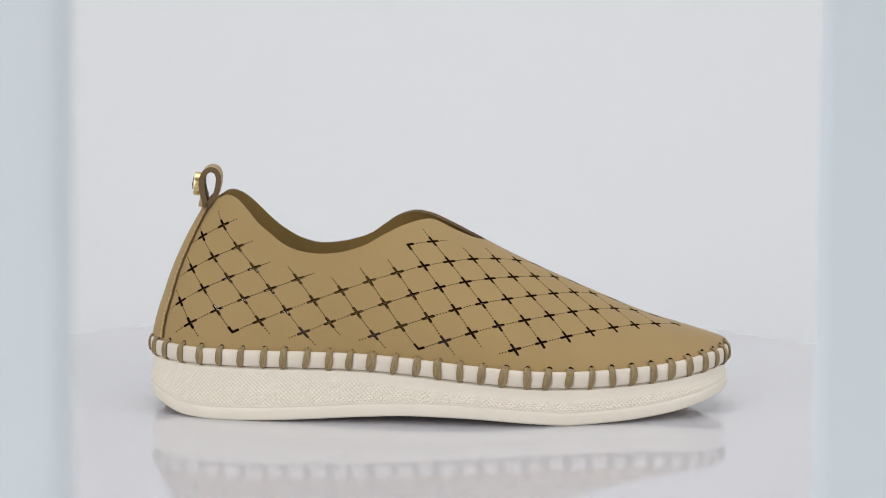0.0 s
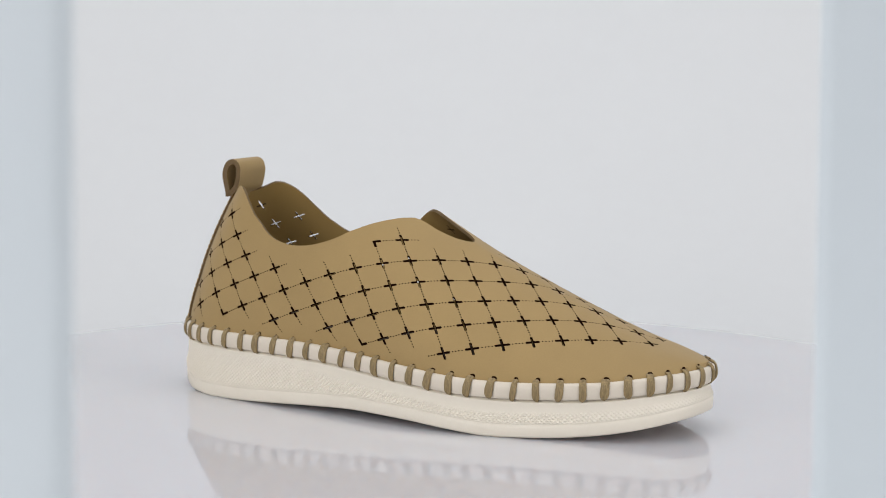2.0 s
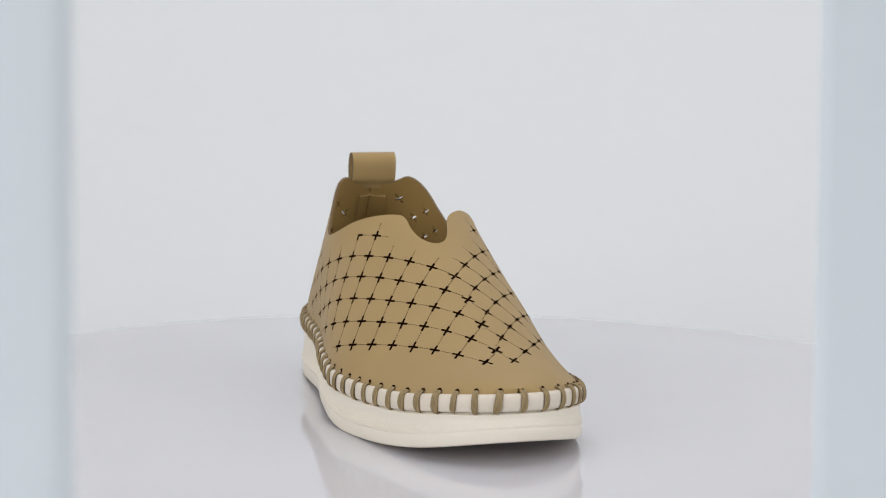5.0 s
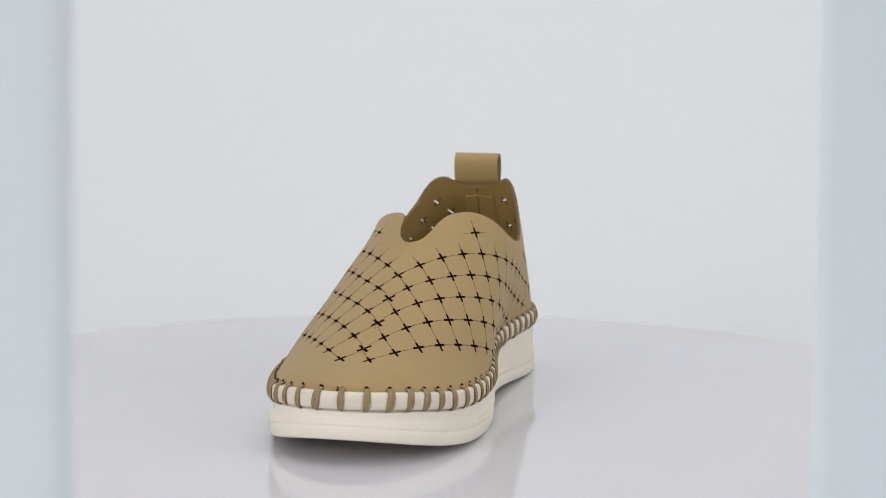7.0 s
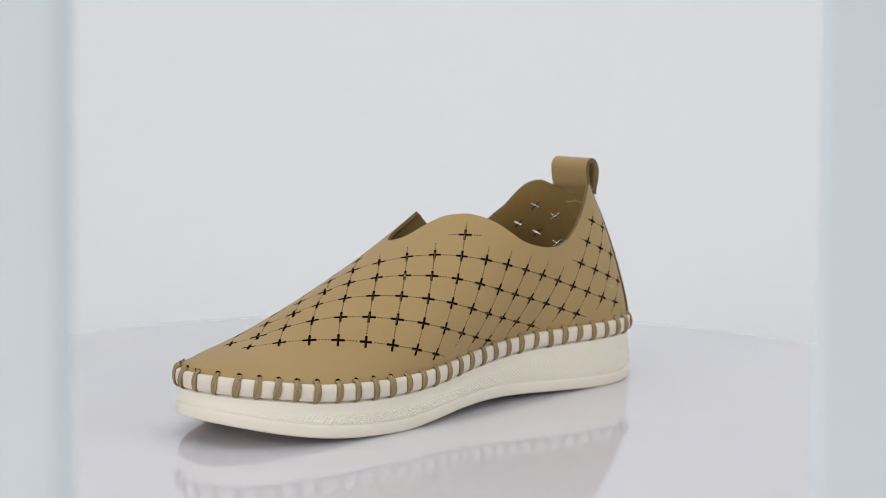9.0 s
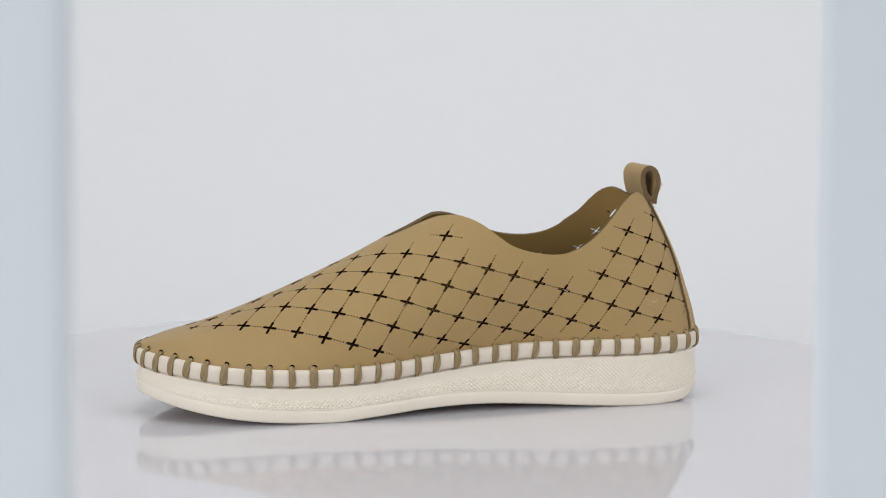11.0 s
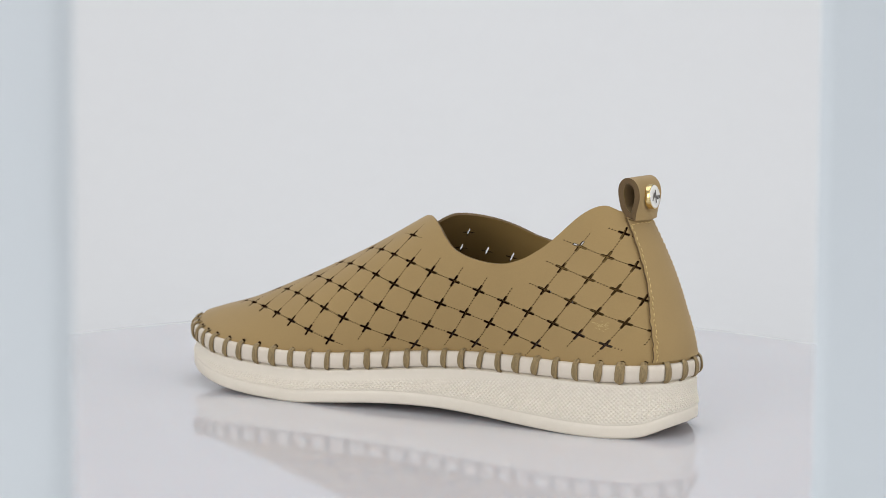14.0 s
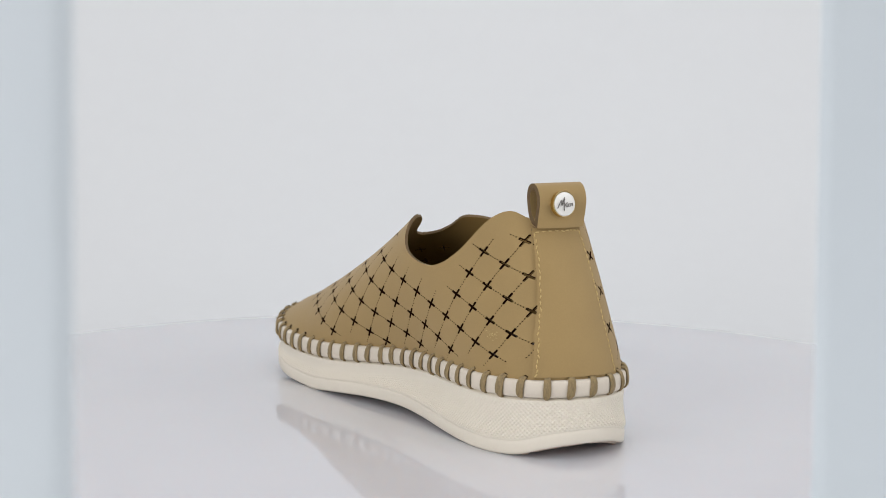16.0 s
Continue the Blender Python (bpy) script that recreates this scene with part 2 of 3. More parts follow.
def girth_tables(side):
    """Run along the feather line for s, and girth above it for (s, phi)."""
    gs, gp = np.linspace(.0005, .9995, 401), np.linspace(0, 1, 301)
    g = last(*np.meshgrid(gs, gp, indexing="ij"), side)
    run = np.concatenate([[0], np.cumsum(np.linalg.norm(np.diff(g[:, 0], axis=0), axis=1))])
    rise = np.concatenate([np.zeros((401, 1)), np.cumsum(np.linalg.norm(np.diff(g, axis=1), axis=2), axis=1)], 1)
    return gs, gp, run, rise


def at_girth(s, girth, side, from_crest=False):
    """phi at the given girth above the feather line, or down from the crest."""
    gs, gp, run, rise = girth_tables(side)
    k = np.clip(np.searchsorted(gs, s) - 1, 0, 399)
    w = (s - gs[k]) / (gs[k + 1] - gs[k])
    out = []
    for h, n, v in zip(girth, k, w):
        col = (1 - v) * rise[n] + v * rise[n + 1]
        out.append(np.interp(col[-1] - h if from_crest else h, col, gp))
    return np.array(out)


def lattice_run(i, j, side):
    """Smooth map of the cut pattern: the run along the feather line (as s) and the girth above it at (i, j)."""
    i, j = np.asarray(i, float), np.asarray(j, float)
    a, b = (i + 1) / 8, (j - 4) / 4
    terms = [(p, q) for p in range(6) for q in range(6 - p)]
    c = np.array(PATTERN[side]).reshape(-1, 2)
    along, girth = (sum(c[k, m] * a**p * b**q for k, (p, q) in enumerate(terms)) for m in (0, 1))
    gs, gp, run, rise = girth_tables(side)
    return np.interp(along, run, gs), girth


def lattice_point(i, j, side):
    s, girth = lattice_run(i, j, side)
    return np.stack([s, at_girth(s, girth, side)], -1)


def crest_half(q, side, gap):
    """Half a cross at the crest of the vamp, laid down from the crest line alike on both sides."""
    s, girth = lattice_run(q[:, 0], q[:, 1], "outer")
    gs, gp, run, rise = girth_tables("outer")
    down = np.interp(s, gs, rise[:, -1]) - girth
    down = down - down.min() + gap
    return np.stack([s, at_girth(s, down, side, True)], -1)


def topline_at(side):
    k = np.array(TOPLINE[side])
    d = np.concatenate([[0], np.cumsum(np.linalg.norm(np.diff(k * (3, 1), axis=0), axis=1))])
    t = np.linspace(0, d[-1], 150)
    return np.stack([smooth_curve(d, k[:, 0], t), np.minimum(smooth_curve(d, k[:, 1], t), 1)], -1)


def cut_outlines(side):
    """Outlines of all cuts of one side in (i, j), each with its kind: crosses and corner marks come with a scorched border."""
    sites = {(i, j) for j, a, b in ROWS[side] for i in range(a, b + 1)} | {(8 - j, j) for j in range(1, 5)}
    across = {(8 - b, 8 - a) for a, b in sites}  # the same lattice seen from the other half of the vamp
    arms = {"+i": (1, 0), "+j": (0, 1), "-i": (-1, 0), "-j": (0, -1)}
    shapes = []
    for i, j in sorted(sites):
        crest = i + j == 8
        used = ("-i", "-j") if crest else CORNERS.get((side, i, j), tuple(arms))
        l1, l2 = random.uniform(0.93, 1.05), random.uniform(0.93, 1.05)
        for kind, L, w in (("border", 0.246, 0.047), ("cut", 0.232, 0.0265)):
            if len(used) == 2:
                (ax, ay), (bx, by) = (arms[n] for n in used)
                if crest:  # half a cross, closed along the crest
                    q = [(w, w), (w, L), (-w, L), (-w, w), (w, -w), (L, -w), (L, w)]
                else:
                    q = [(w, w), (w, L), (-w, L), (-w, -w), (L, -w), (L, w)]
                shapes.append(("crest " * crest + kind, np.array([(i + p * ax + r * bx, j + p * ay + r * by) for p, r in q])))
            else:
                u, v, e = L * l1, L * l2, w * 0.55
                q = [(w, w), (w, u - e), (e, u), (-e, u), (-w, u - e), (-w, w), (-v + e, w), (-v, e), (-v, -e), (-v + e, -w), (-w, -w), (-w, -u + e),
                     (-e, -u), (e, -u), (w, -u + e), (w, -w), (v - e, -w), (v, -e), (v, e), (v - e, w)]
                shapes.append((kind, np.array([(i + p, j + r) for p, r in q])))
        for n in used:
            ax, ay = arms[n]
            met = (i + ax, j + ay) in sites | across
            if met and n[0] == "-" and (i + ax, j + ay) in sites:
                continue
            if not met and (j == 0 and n == "-j" or i == 7 and n == "+i"):
                continue
            for d in ((0.335, 0.445, 0.555, 0.665) if met else (0.34, 0.45, 0.56)):
                c = np.array((i + ax * d, j + ay * d))
                shapes.append(("pin", np.array([c + 0.027 * np.array((math.cos(a), math.sin(a))) for a in np.linspace(0, 2 * math.pi, 6)[:-1]])))
    return shapes


def inside(points, poly):
    x, y = points[:, 0], points[:, 1]
    hit = np.zeros(len(points), bool)
    for (x0, y0), (x1, y1) in zip(poly, np.roll(poly, -1, 0)):
        if y0 != y1:
            hit ^= ((y0 > y) != (y1 > y)) & (x < (x1 - x0) * (y - y0) / (y1 - y0) + x0)
    return hit


def cut_panel(side):
    """One half of the upper, meshed in (s, phi) with every cut left open. Returns points and triangles."""
    from mathutils.geometry import delaunay_2d_cdt
    K = np.array((3.0, 1.0))
    top = topline_at(side)
    ridge = np.stack([np.linspace(.545, .997, 70)[1:], np.ones(69)], -1)
    front = np.stack([np.full(8, .997), np.linspace(1, 0, 9)[1:]], -1)
    bottom = np.stack([np.linspace(.997, .001, 150)[1:], np.zeros(149)], -1)
    back = np.stack([np.full(15, .001), np.linspace(0, .446, 17)[1:-1]], -1)
    edge = np.concatenate([top, ridge, front, bottom, back])
    cuts = cut_outlines(side)
    flat = lattice_point(*np.concatenate([c for _, c in cuts]).T, side)
    sizes = np.cumsum([0] + [len(c) for _, c in cuts])
    holes, kinds = [], []
    for (kind, shape), a, b in zip(cuts, sizes, sizes[1:]):
        h = flat[a:b]
        if kind.startswith("crest"):
            kind = kind[6:]
            h = crest_half(shape, side, 0.00003 if kind == "border" else 0.00009)
        ok = inside(h * K, edge * K).all() and h[:, 1].max() < 0.99995 and h[:, 1].min() > 0.004
        if ok and np.abs((h[:, None] * K - top[None] * K)).sum(-1).min() > 0.02:
            holes.append(h)
            kinds.append(kind)
    gs, gp = np.meshgrid(np.linspace(.01, .99, 120), np.linspace(.03, .975, 34), indexing="ij")
    g = np.stack([gs.ravel(), gp.ravel()], -1)
    g = g[inside(g * K, edge * K)]
    g = g[np.array([np.abs(q * K - edge * K).max(1).min() > 0.012 for q in g])]
    cen = np.array([h.mean(0) for h in holes])
    rad = np.array([np.linalg.norm((h - h.mean(0)) * K, axis=1).max() for h in holes])
    g = g[np.array([(np.linalg.norm((cen - q) * K, axis=1) > rad * 1.02 + 0.002).all() for q in g])]
    pts = [edge] + holes + [g]
    start = np.cumsum([0] + [len(p) for p in pts])
    P = np.concatenate(pts) * K
    loops = []
    for a, b in zip(start[:-2], start[1:-1]):
        q = P[a:b]
        area = (q[:, 0] * np.roll(q[:, 1], -1) - np.roll(q[:, 0], -1) * q[:, 1]).sum()
        loops.append(list(range(a, b)) if area > 0 else list(range(b - 1, a - 1, -1)))
    vo, eo, fo, ov, oe, of = delaunay_2d_cdt([Vector(p) for p in P], [], loops, 0, 1e-7, True)
    tris, burnt = [], []
    for f, o in zip(fo, of):
        kind = {kinds[k - 1] for k in o if k > 0}
        if 0 in o and not kind & {"cut", "pin"}:
            tris.append(tuple(f))
            burnt.append("border" in kind)
    uv = np.array([tuple(v) for v in vo]) / K
    return uv, tris, burnt


def make_upper(parent):
    points, tris = [], []
    rim_dark = []
    base = 0
    key = {}
    for side in ("outer", "inner"):
        uv, t, burnt = cut_panel(side)
        uv[:, 1] = np.clip(uv[:, 1], 0, 1)
        xyz = last(uv[:, 0], uv[:, 1], side)
        normals = last_normal(uv[:, 0], np.minimum(uv[:, 1], .97), side)
        ids = []
        for k, (a, b) in enumerate(uv):
            tag = ("crest", round(a, 4)) if b > 0.9985 and a > .5449 else (side, k)
            if tag not in key:
                key[tag] = len(points)
                points.append(xyz[k])
            ids.append(key[tag])
        for f, dark in zip(t, burnt):
            q = [ids[i] for i in f]
            if len(set(q)) < 3:
                continue
            a, b, c = (points[i] for i in q)
            n = np.cross(b - a, c - a)
            m = (a + b + c) / 3
            out = normals[f[0]]
            tris.append(q if n @ out > 0 else q[::-1])
            rim_dark.append(2 if dark else 0)
    P = np.array(points)
    F = np.array(tris)
    N = np.zeros_like(P)
    fn = np.cross(P[F[:, 1]] - P[F[:, 0]], P[F[:, 2]] - P[F[:, 0]])
    for k in range(3):
        np.add.at(N, F[:, k], fn)
    N /= np.linalg.norm(N, axis=1, keepdims=True) + 1e-15
    inner = P - N * 0.0013
    faces = [tuple(f) for f in F] + [tuple(f[::-1] + len(P)) for f in F]
    index = rim_dark + [1] * len(F)
    edges = {}
    for f in F:
        for a, b in ((f[0], f[1]), (f[1], f[2]), (f[2], f[0])):
            edges[(a, b)] = edges.get((a, b), 0) + 1
    open_edges = {a: b for a, b in edges if (b, a) not in edges}
    seen, sunk = set(), []
    for a in list(open_edges):
        if a in seen:
            continue
        loop, c = [], a
        while c not in seen and c in open_edges:
            seen.add(c)
            loop.append(c)
            c = open_edges[c]
        mat = 2 if len(loop) < 40 else 3
        if 4 <= len(loop) < 7 and open_edges.get(loop[-1]) == loop[0]:  # the pin holes do not go through the lining
            floor = len(P) * 2 + len(sunk)
            # The dark floor puts the depth of the pin hole into colour.
            sunk.extend(P[loop] - N[loop] * 0.0009)
            faces.append(tuple(range(floor, floor + len(loop))))
            faces.append(tuple(i + len(P) for i in reversed(loop)))
            index.extend((2, 1))
        for x in loop:
            y = open_edges[x]
            faces.append((y, x, x + len(P), y + len(P)))
            index.append(mat)
    me = mesh_of("upper", np.concatenate([P, inner, np.array(sunk).reshape(-1, 3)]), faces, [LEATHER, LINING, BURNT_AND_HOLE, TOP_EDGE], index, True, 50)
    return part("upper", me, LEATHER, parent, "tan nubuck upper with laser-cut crosses")


def outline(n):
    """n points spaced evenly along the feather line, with outward normals: heel, outer side, toe, inner side."""
    s = np.linspace(0.0005, 0.9995, 700)
    loop = np.concatenate([last(s, s * 0, "outer")[:, :2], last(s[::-1], s * 0, "inner")[:, :2]])
    loop = np.concatenate([loop, loop[:1]])
    for _ in range(20):
        loop[1:-1] = (loop[:-2] + 2 * loop[1:-1] + loop[2:]) / 4
        loop[0] = loop[-1] = (loop[1] + 2 * loop[0] + loop[-2]) / 4
    d = np.concatenate([[0], np.cumsum(np.linalg.norm(np.diff(loop, axis=0), axis=1))])
    t = np.linspace(0, d[-1], n, endpoint=False)
    p = np.stack([np.interp(t, d, loop[:, 0]), np.interp(t, d, loop[:, 1])], -1)
    tan = np.roll(p, -2, 0) - np.roll(p, 2, 0)
    tan /= np.linalg.norm(tan, axis=1, keepdims=True)
    return p, np.stack([tan[:, 1], -tan[:, 0]], -1), d[-1]


STITCHES = 64


def stitch_count(a):
    """Number of stitches passed at the fraction a of the outline; they sit a little closer round the toe."""
    return 63 * a - 0.138 + np.interp(a, [0, .440, .475, .540, .582, 1], [0, 0, .40, .42, 1.0, 1.0])


def make_sole(parent):
    n = 2400
    p, nor, length = outline(n)
    x = p[:, 0]
    top = smooth_curve(AT_FEATHER, FEATHER, x) - 0.0072
    low = smooth_curve(AT_GROUND, GROUND, x)
    arc = np.linspace(0, length, n, endpoint=False)
    rows = 66
    v = []
    pitch = length / 312
    # the dimpled field: full height round the heel, a narrow band forward of the waist
    reach = smooth_curve([-.15, -.09, -.05, 0.0, .06, .12], [1.0, 1.0, .72, .5, .52, .50], x)
    for k in range(rows):
        h = k / (rows - 1)  # 0 top, 1 bottom
        z = top + (low + 0.0060 - top) * h
        off = 0.0009 - 0.0007 * math.sin(math.pi * min(h * 1.15, 1)) + 0.0006 * h
        depth = h * (top - low - 0.006)
        cell = np.sin(np.pi * (arc / pitch + depth / 0.0018)) * np.sin(np.pi * (arc / pitch - depth / 0.0018))
        edge = np.clip((h - (1 - reach)) * 6, 0, 1) * np.clip((0.99 - h) * 14, 0, 1) * np.clip(h * 12, 0, 1) * np.interp(x, [.06, .112], [1.0, .22])
        off = off - 0.0016 * np.exp(-(depth / 0.0005) ** 2)
        off = off + 0.00056 * min(0.4 + 0.75 * h, 1) * np.clip(np.abs(cell) * 1.6 - 0.3, 0, 1) * edge
        v.append(np.column_stack([p + nor * np.atleast_1d(off)[:, None], z]))
    band = [(0.0012, 0.0058), (0.0015, 0.0055), (0.0016, 0.0042), (0.0015, 0.0011), (0.0012, 0.0004), (0.0005, 0.0)]
    for off, up in band:
        v.append(np.column_stack([p + nor * off, low + up]))
    total = len(v)
    verts = np.concatenate(v)
    f = [q[::-1] for q in grid_faces(total, n, True)]
    me = mesh_of("midsole", verts, f, [RUBBER], None, True, 0)
    part("midsole", me, RUBBER, parent, "cream rubber sole with fine dimples")
    # tread below, a plain slab with a bevelled rim, and the shelf under the welt
    q = p[::8]
    m = nor[::8]
    lo = low[::8]
    k = len(q)
    drop = np.minimum(lo * 0.5, 0.0008) * np.where((np.arange(k) % 18 < 1) | (q[:, 0] > -0.10), 0.0, 1.0)
    v = [np.column_stack([q - m * a, lo - drop * b]) for a, b in ((0.0002, 0), (0.0011, 0), (0.0014, 1), (0.0060, 1))]
    v.append(np.column_stack([q - m * 0.0064, lo + 0.004]))
    f = [a[::-1] for a in grid_faces(5, k, True)]
    f += [(4 * k + i, 4 * k + k - 1 - i, 4 * k + k - 2 - i, 4 * k + i + 1) for i in range(k // 2 - 1)]
    part("outsole", mesh_of("outsole", np.concatenate(v), f, [OUTSOLE], None, False), OUTSOLE, parent, "pale rubber tread")
    # footbed
    zf = smooth_curve(AT_FEATHER, FEATHER, q[:, 0])
    v = [np.column_stack([q - m * 0.0016, zf - 0.004]), np.column_stack([q - m * 0.0016, zf + 0.001]), np.column_stack([q - m * 0.006, zf + 0.0018])]
    f = [a[::-1] for a in grid_faces(3, k, True)]
    f += [(2 * k + i, 2 * k + k - 1 - i, 2 * k + k - 2 - i, 2 * k + i + 1)[::-1] for i in range(k // 2 - 1)]
    part("insole", mesh_of("insole", np.concatenate(v), f, [FOOTBED], None, True, 60), FOOTBED, parent, "dark brown leather footbed")


def make_welt(parent):
    n = 1200
    p, nor, length = outline(n)
    zf = smooth_curve(AT_FEATHER, FEATHER, p[:, 0])
    wave = np.abs(np.sin(np.pi * stitch_count(np.linspace(0, 1, n, endpoint=False))))
    puff = np.clip(wave * 2.1, 0, 1) ** 0.7
    prof = [(-0.0012, 0.0002, .0), (0.0003, 0.0004, .0), (0.0012, 0.0002, .5), (0.0017, -0.0006, .9), (0.0019, -0.0022, 1), (0.0019, -0.0046, 1), (0.0017, -0.0060, .8), (0.0011, -0.0067, .4), (0.0002, -0.0069, .1), (-0.003, -0.0070, 0)]
    v = [np.column_stack([p + nor * (o + 0.0009 * g * (puff - 0.75))[:, None], zf + u]) for o, u, g in prof]
    me = mesh_of("welt", np.concatenate(v), [q[::-1] for q in grid_faces(len(prof), n, True)], [WELT], None, True, 60)
    part("welt", me, WELT, parent, "ivory leather welt strip")


def stitch_mesh(rng):
    """One fat hand stitch: flattened twisted strands that wrap over the welt, with a dark cap painted as the pierced
    hole at its head.
    """
    path = [(-0.0028, 0.0007), (-0.0014, 0.0013), (-0.0002, 0.0014), (0.0010, 0.0010), (0.0018, 0.0001), (0.0023, -0.0012), (0.0026, -0.0027), (0.0026, -0.0042), (0.0023, -0.0056), (0.0015, -0.0066), (0.0002, -0.0071)]
    width = [0.0009, 0.0012, 0.00135, 0.00145, 0.0015, 0.00155, 0.0016, 0.0016, 0.0015, 0.00122, 0.0007]
    ring = 20
    v, f, idx = [], [], []
    bow, slant, belly, twist = rng.uniform(-0.00035, 0.00035), rng.uniform(0.0001, 0.0008), rng.uniform(0.92, 1.1), rng.uniform(0.28, 0.5)
    left, right = rng.uniform(0.85, 1.15), rng.uniform(0.85, 1.15)
    for k, ((o, z), w) in enumerate(zip(path, width)):
        a, b = path[max(k - 1, 0)], path[min(k + 1, len(path) - 1)]
        t = Vector((b[0] - a[0], b[1] - a[1])).normalized()
        nx, nz = -t[1], t[0]
        if nx < 0 and k > 1:
            nx, nz = -nx, -nz
        down = k / (len(path) - 1)
        swell = 1 + (belly - 1) * math.sin(math.pi * down) + rng.uniform(-0.05, 0.05)
        shift = slant * (0.5 - down) + bow * math.sin(math.pi * down)
        for c in range(ring):
            g = 2 * math.pi * c / ring
            strand = abs(math.sin(2.5 * math.cos(g) + twist * k))
            thick = 0.00042 + 0.00026 * strand
            reach = w * swell * (right if math.cos(g) > 0 else left)
            v.append((o + nx * math.sin(g) * thick, math.cos(g) * reach + shift, z + nz * math.sin(g) * thick))
    f = grid_faces(len(path), ring, True)
    f += [tuple(range(ring)), tuple(range((len(path) - 1) * ring, len(path) * ring))]
    idx = [0] * len(f)
    s = len(v)
    # Low dome whose dark colour stands for the shade inside the hole.
    for c in range(8):
        g = 2 * math.pi * c / 8
        v.append((-0.0003 - 0.0012 * math.sin(g) * 0.5, 0.0012 * math.cos(g) + 0.0004, 0.0017 + 0.0009 * math.sin(g)))
    v.append((0.0001, 0.0004, 0.0021))
    for c in range(8):
        f.append((s + c, s + (c + 1) % 8, s + 8))
        idx.append(1)
    bm = bmesh.new()
    me = mesh_of("stitch", v, f, [THREAD, BURNT_AND_HOLE], idx, True, 60)
    bm.from_mesh(me)
    bmesh.ops.recalc_face_normals(bm, faces=bm.faces)
    bm.to_mesh(me)
    bm.free()
    return me


def make_stitches(parent):
    n = 2000
    p, nor, length = outline(n)
    zf = smooth_curve(AT_FEATHER, FEATHER, p[:, 0])
    a = np.linspace(0, 1, n, endpoint=False)
    rng = random.Random(11)
    kinds = [stitch_mesh(rng) for _ in range(9)]
    for k in range(STITCHES):
        i = int(round(np.interp(k, stitch_count(a), a) * n)) % n
        ob = part("stitch", kinds[rng.randrange(9)], THREAD, parent)
        turn = math.degrees(math.atan2(nor[i, 1], nor[i, 0]))
        size = Matrix.Diagonal((1, random.uniform(0.86, 1.14), random.uniform(0.95, 1.05), 1))
        ob.matrix_basis = pose(p[i, 0], p[i, 1], zf[i], random.uniform(-9, 3), 0, turn + random.uniform(-5, 5)) @ size


SEAM_OUTER = ([0, .119, .241, .343, .414, .45], [.089, .082, .077, .074, .069, .067])
SEAM_INNER = ([0, .152, .274, .368, .419, .45], [.116, .106, .092, .084, .081, .081])


def strip_point(h, w, out):
    """Point of the heel strip: h 0..1 up, w -1..1 across, lifted by out from the last."""
    phi = 0.018 + 0.425 * h
    sp = smooth_curve(*SEAM_OUTER, phi) if w < 0 else smooth_curve(*SEAM_INNER, phi)
    side = "outer" if w < 0 else "inner"
    sp = sp * (1 + 0.012 * math.sin(61 * h + w) + 0.008 * math.sin(143 * h))
    s = np.array(max(abs(w) * sp, 0.001))
    q = last(s, np.array(phi), side)
    n = last_normal(np.maximum(s, .02), np.array(phi), side)
    if abs(w) < 0.25:  # even out the centre back
        k = abs(w) / 0.25
        n = n * k + np.array((-1, 0, 0.25)) * (1 - k)
        n = n / np.linalg.norm(n)
    return q + n * out


